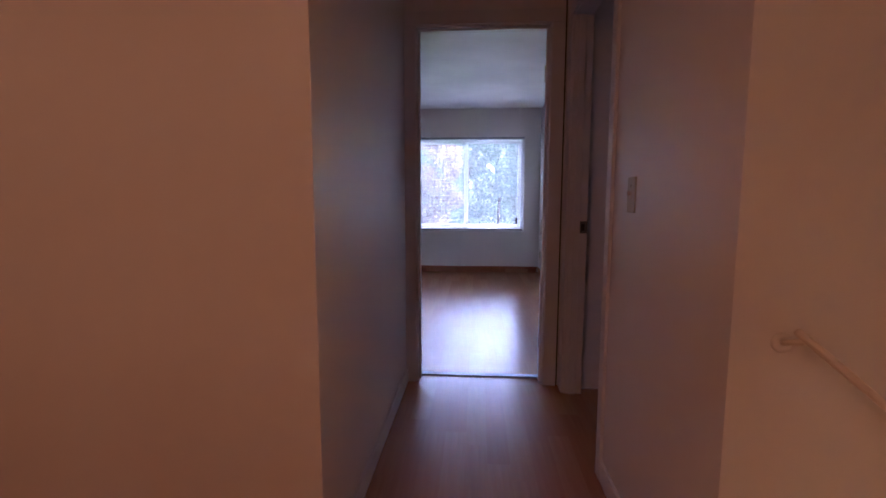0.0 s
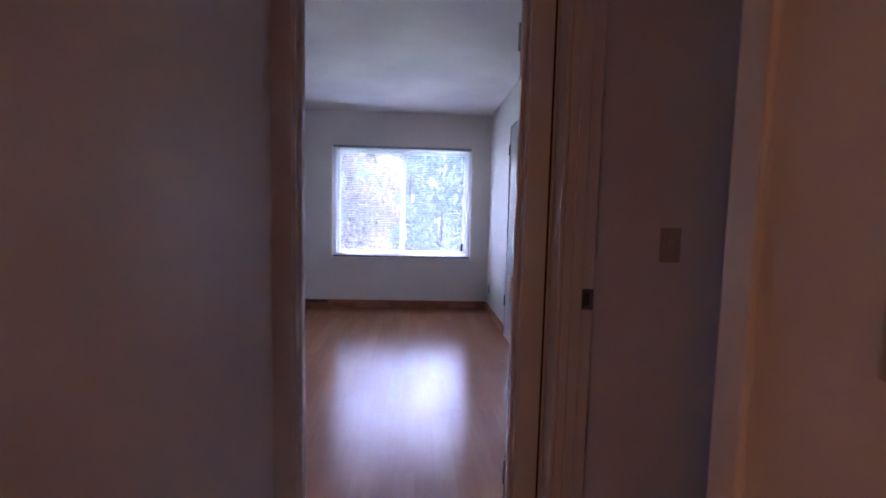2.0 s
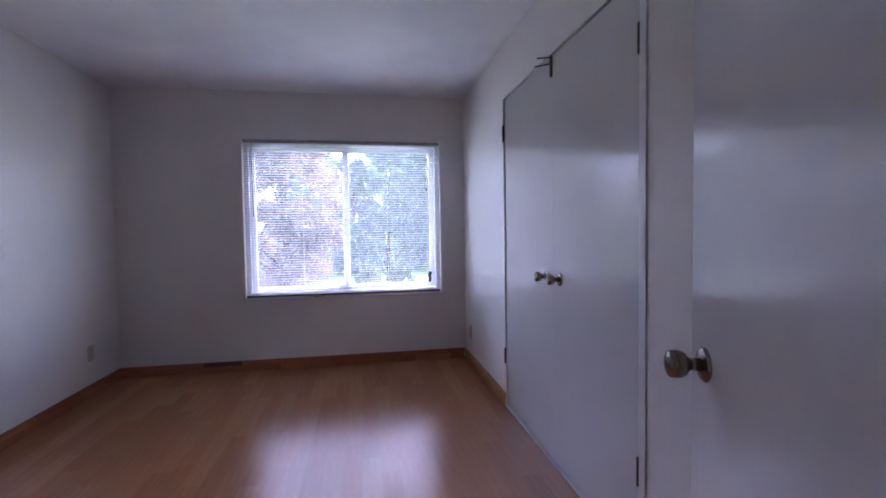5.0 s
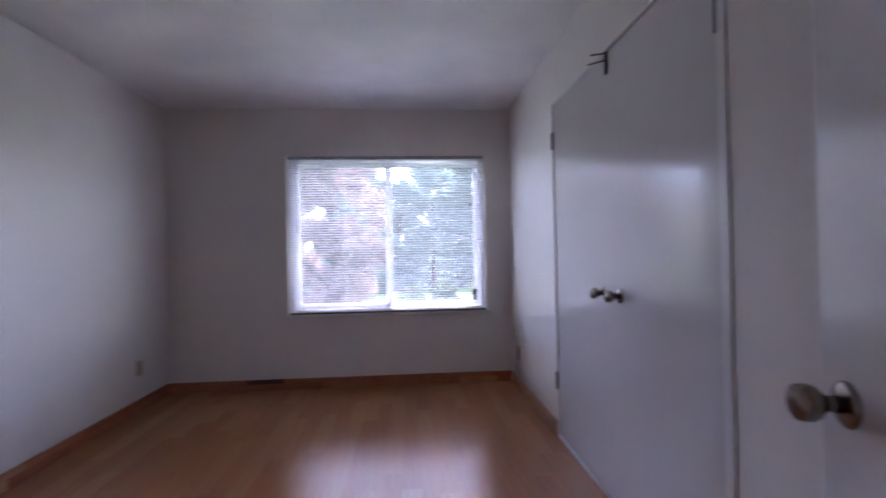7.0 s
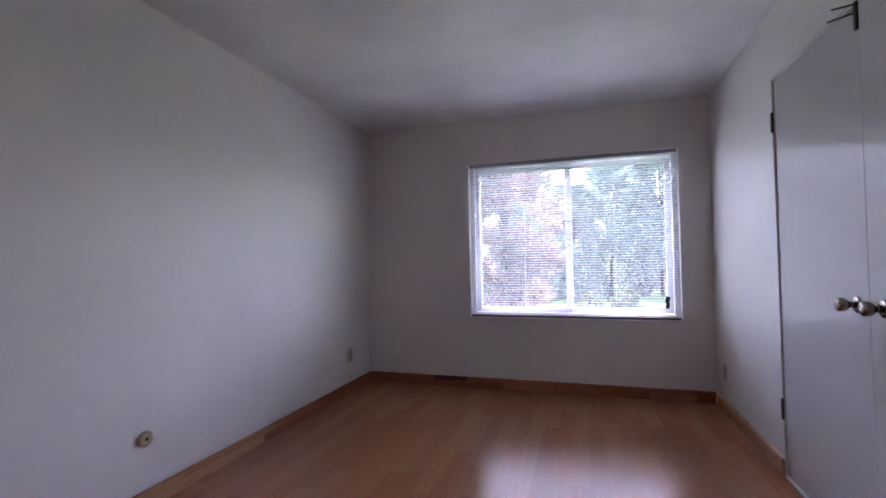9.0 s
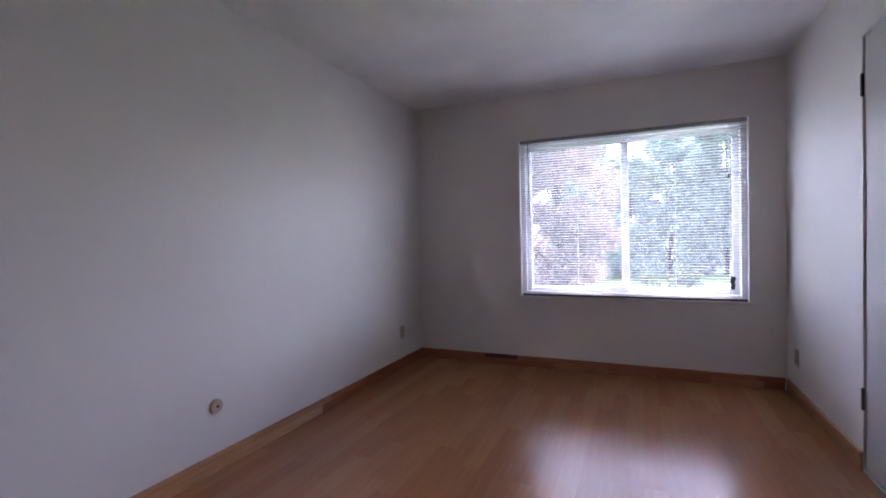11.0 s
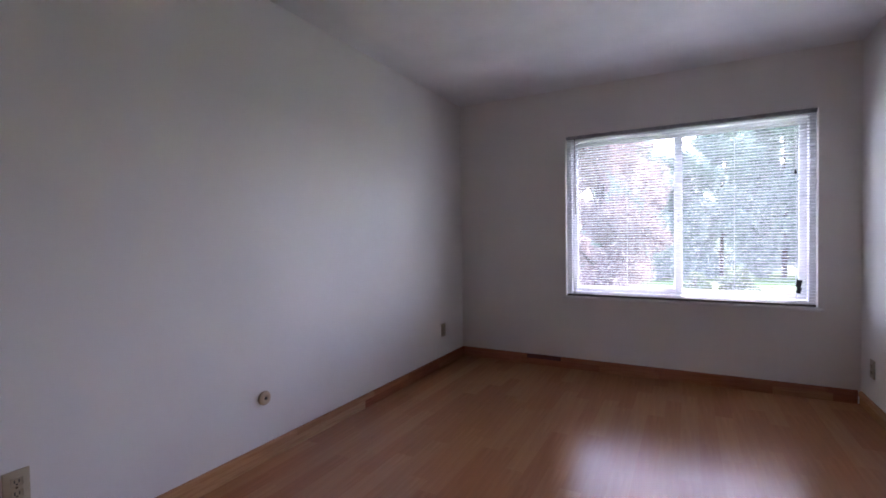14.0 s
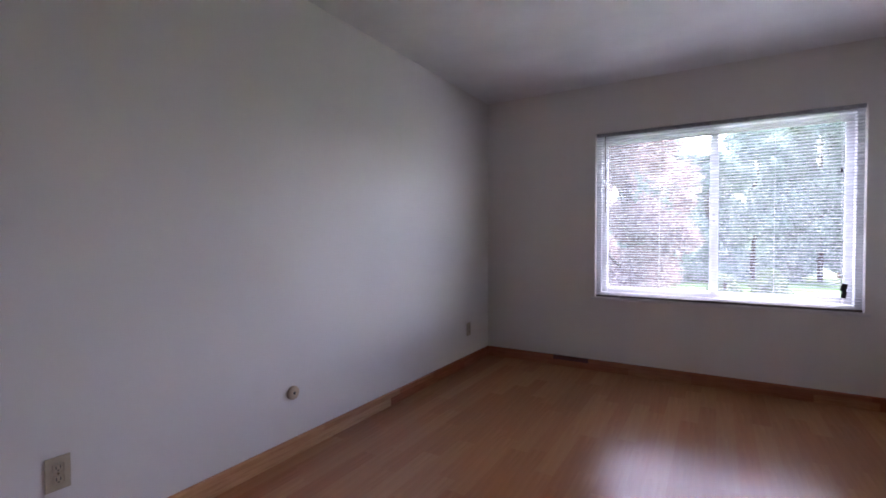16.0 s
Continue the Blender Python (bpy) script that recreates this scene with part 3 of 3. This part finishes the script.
def broad_tree(x, y, height, spread, seed, mat, label, low=0.15, leaf=0.075, count=60):
    rng = random.Random(seed)
    root = empty("tree", pose(x, y, GZ), label, "tree", kind="")
    part("trunk", tapered([((0, 0, 0), 0.16), ((0.05, 0, height * 0.25), 0.12), ((0.0, 0.05, height * 0.6), 0.07), ((0, 0, height * 0.9), 0.02)]), BARK, root)
    clumps = []
    for i in range(count):
        a, h = rng.uniform(0, 6.283), low + (1 - low) * rng.random()
        rr = spread * (0.35 + 0.75 * math.sin(math.pi * min(1, 0.15 + 0.8 * h))) * rng.uniform(0.3, 1.0)
        clumps.append(((rr * math.cos(a), rr * math.sin(a), height * h), rng.uniform(0.35, 0.75) * spread * 0.42, RLEAVES))
        if i % 6 == 0:
            b = bmesh.new()
            rod_into(b, (0, 0, height * h * 0.6), (rr * math.cos(a) * 0.8, rr * math.sin(a) * 0.8, height * h), 0.03, 6)
            part("limb", b, BARK, root)
    me = leaf_cloud(clumps, leaf, seed)
    me.materials.append(mat)
    new("crown", me).parent = root
    return root


def conifer(x, y, height, spread, seed, mat, label):
    rng = random.Random(seed)
    root = empty("tree", pose(x, y, GZ), label, "tree")
    part("trunk", tapered([((0, 0, 0), 0.22), ((0, 0, height * 0.5), 0.13), ((0, 0, height * 0.98), 0.02)]), BARK, root)
    clumps = []
    for i in range(120):
        h = 0.04 + 0.94 * (i / 120)
        a = i * 2.4 + rng.uniform(-0.3, 0.3)
        rr = spread * (1 - h) ** 0.75 * rng.uniform(0.55, 1.05)
        for f in (0.45, 0.75, 1.0):
            clumps.append(((rr * f * math.cos(a), rr * f * math.sin(a), height * h - 0.22 * rr * f), 0.22 + 0.28 * spread * 0.4 * (1 - h), 42))
    me = leaf_cloud(clumps, 0.13, seed, 0.3)
    me.materials.append(mat)
    new("crown", me).parent = root
    return root


broad_tree(-0.1, 8.9, 5.7, 1.75, 3, REDLEAF, "dense purple-red leaved plum tree on the lawn", 0.06, 0.06)
broad_tree(-1.3, 9.6, 5.0, 1.6, 4, REDLEAF, "purple-red leaved plum tree behind another", 0.05, 0.06)
broad_tree(-3.4, 10.6, 5.4, 1.8, 5, REDLEAF, "taller purple-red leaved plum tree", 0.05, 0.065)
broad_tree(3.8, 30.5, 9.6, 2.9, 6, GREENLEAF, "broad blue-green evergreen tree across the lawn", 0.04, 0.15, 90)
broad_tree(7.2, 31.0, 10.2, 2.9, 7, GREENLEAF, "broad blue-green evergreen tree across the lawn", 0.04, 0.15, 90)
broad_tree(10.6, 32.0, 9.4, 3.3, 8, GREENLEAF, "broad blue-green evergreen tree across the lawn", 0.04, 0.15, 90)
broad_tree(-1.4, 28.5, 8.8, 2.6, 10, GREENLEAF, "broad blue-green evergreen tree across the lawn", 0.04, 0.15, 90)
broad_tree(1.4, 28.0, 7.4, 2.2, 9, GREENLEAF, "low blue-green evergreen tree across the lawn", 0.04, 0.15, 80)
for i, (x, y, h, s) in enumerate(((-6.5, 26, 9.6, 3.2), (-2.6, 27, 9.0, 3.0), (5.5, 35, 10.4, 3.2), (12.4, 27, 8.6, 3.2), (-10.5, 26.0, 9.0, 3.0), (-14.5, 28, 9.4, 3.2))):
    conifer(x, y, h, s, 20 + i, GREENLEAF, "blue-green conifer at the edge of the lawn")

broad_tree(3.9, 20.0, 1.15, 0.8, 61, SHRUBLEAF, "low pale green rounded shrub on the lawn", 0.1, 0.06, 26)
broad_tree(2.2, 19.5, 0.9, 0.6, 62, SHRUBLEAF, "low pale green rounded shrub on the lawn", 0.1, 0.06, 20)


def bare_tree(x, y, height, seed):
    """A tall bare trunk with upswept limbs."""
    rng = random.Random(seed)
    root = empty("bare_tree", pose(x, y, GZ), "tall bare reddish-brown trunk beyond the evergreens", "tree", "bare trees")
    part("trunk", tapered([((0, 0, 0), 0.24), ((0.1, 0, height * 0.5), 0.17), ((0.0, 0.1, height), 0.05)]), FENCEWOOD, root)
    for i in range(14):
        a, h = rng.uniform(0, 6.283), height * rng.uniform(0.45, 0.95)
        n = rng.uniform(0.5, 1.3)
        bm = bmesh.new()
        rod_into(bm, (0.05, 0, h), (n * math.cos(a), n * math.sin(a), h + n * 1.3), 0.035, 5)
        part("limb", bm, FENCEWOOD, root)
    return root


for i, (x, y) in enumerate(((8.9, 35), (9.7, 36), (10.5, 35), (11.4, 37))):
    bare_tree(x, y, 11.5 + 0.5 * i, 40 + i)


# ---- jointed baseboards, block by block ----
def baseboard(name, start, direction, length, normal_turn, label, dark=None, pale=0.0):
    """Two glued rows of short blocks, the upper row with an eased top."""
    root = empty(name, pose(start[0], start[1], 0, 0, 0, direction), label, "baseboard", kind="structure")
    rng = random.Random(name)
    for z0, z1, depth in ((0.0, 0.056, 0.012), (0.0562, 0.092, 0.0165)):
        x = 0.0
        while x < length - 1e-4:
            n = min(length, x + rng.uniform(0.32, 0.75))
            if length - n < 0.12:
                n = length
            is_dark = False
            if dark and z0 > 0:
                if x < dark[0] - 1e-4 and n > dark[0] - 0.08:
                    n = dark[0]
                elif abs(x - dark[0]) < 1e-4:
                    n, is_dark = dark[1], True
            ya, yb = (0.0, depth) if normal_turn > 0 else (-depth, 0.0)
            bm = boxes((x + 0.0003, n - 0.0003, ya, yb, z0, z1))
            edge = [e for e in bm.edges if all(abs(v.co.z - z1) < 1e-5 and abs(v.co.y - (yb if normal_turn > 0 else ya)) < 1e-5 for v in e.verts)]
            if z0 > 0:
                bmesh.ops.bevel(bm, geom=edge, offset=0.011, segments=3, profile=0.5, affect="EDGES")
            part("block", bm, VENTWOOD if is_dark else BLOCKPALE if x < pale and rng.random() < 0.85 else BLOCKWOOD, root, "dark stained block" if is_dark else "")
            x = n
    return root


baseboard("baseboard_west", (0, RL + 0.001), 90, -RL - 0.001, -1, "finger-jointed tan and reddish wood baseboard", None, 2.5)
baseboard("baseboard_north", (0.017, 0), 0, RW - 0.034, -1, "finger-jointed reddish wood baseboard with a dark block", (0.64, 0.95))
baseboard("baseboard_east", (RW, CY1 + 0.002), 90, -CY1 - 0.019, 1, "finger-jointed tan wood baseboard", None, 0.7)
baseboard("baseboard_east_end", (RW, RL + 0.001), 90, CY0 - RL - 0.016, 1, "finger-jointed reddish wood baseboard")
baseboard("baseboard_side_room", (6.65, RCOR + 0.12), 90, -RCOR - 0.14, 1, "reddish wood baseboard in the side room")


# ---- laminate planks ----
def planks(name, x0, x1, y0, y1, seed, label):
    root = empty(name, pose(0, 0, 0), label, "floor", kind="structure")
    rng = random.Random(seed)
    wide, long, made = 0.096, 0.64, {}
    i = math.floor(x0 / wide)
    while i * wide < x1:
        a, b = max(x0, i * wide), min(x1, (i + 1) * wide)
        y = y0 - rng.randint(1, 11) * 0.055
        while y < y1:
            c, e = max(y0, y), min(y1, y + long)
            if e - c > 0.005 and b - a > 0.004:
                sx, sy = round(b - a, 4), round(e - c, 4)
                if (sx, sy) not in made:
                    bm = boxes((0.0, sx, 0.0, sy, -0.010, 0))
                    me = bpy.data.meshes.new("plank")
                    bm.to_mesh(me)
                    bm.free()
                    me.materials.append(LAMINATE)
                    made[(sx, sy)] = me
                ob = new("plank", made[(sx, sy)])
                ob.parent = root
                ob.location = (a, c, 0)
            y += long
        i += 1
    return root


planks("floor", 0.0, RW, RL, 0.0, 5, "glossy red-brown three-strip laminate bedroom floor")
planks("hall_floor", 0.2, OX, -8.18, RL, 6, "glossy red-brown laminate hallway floor")
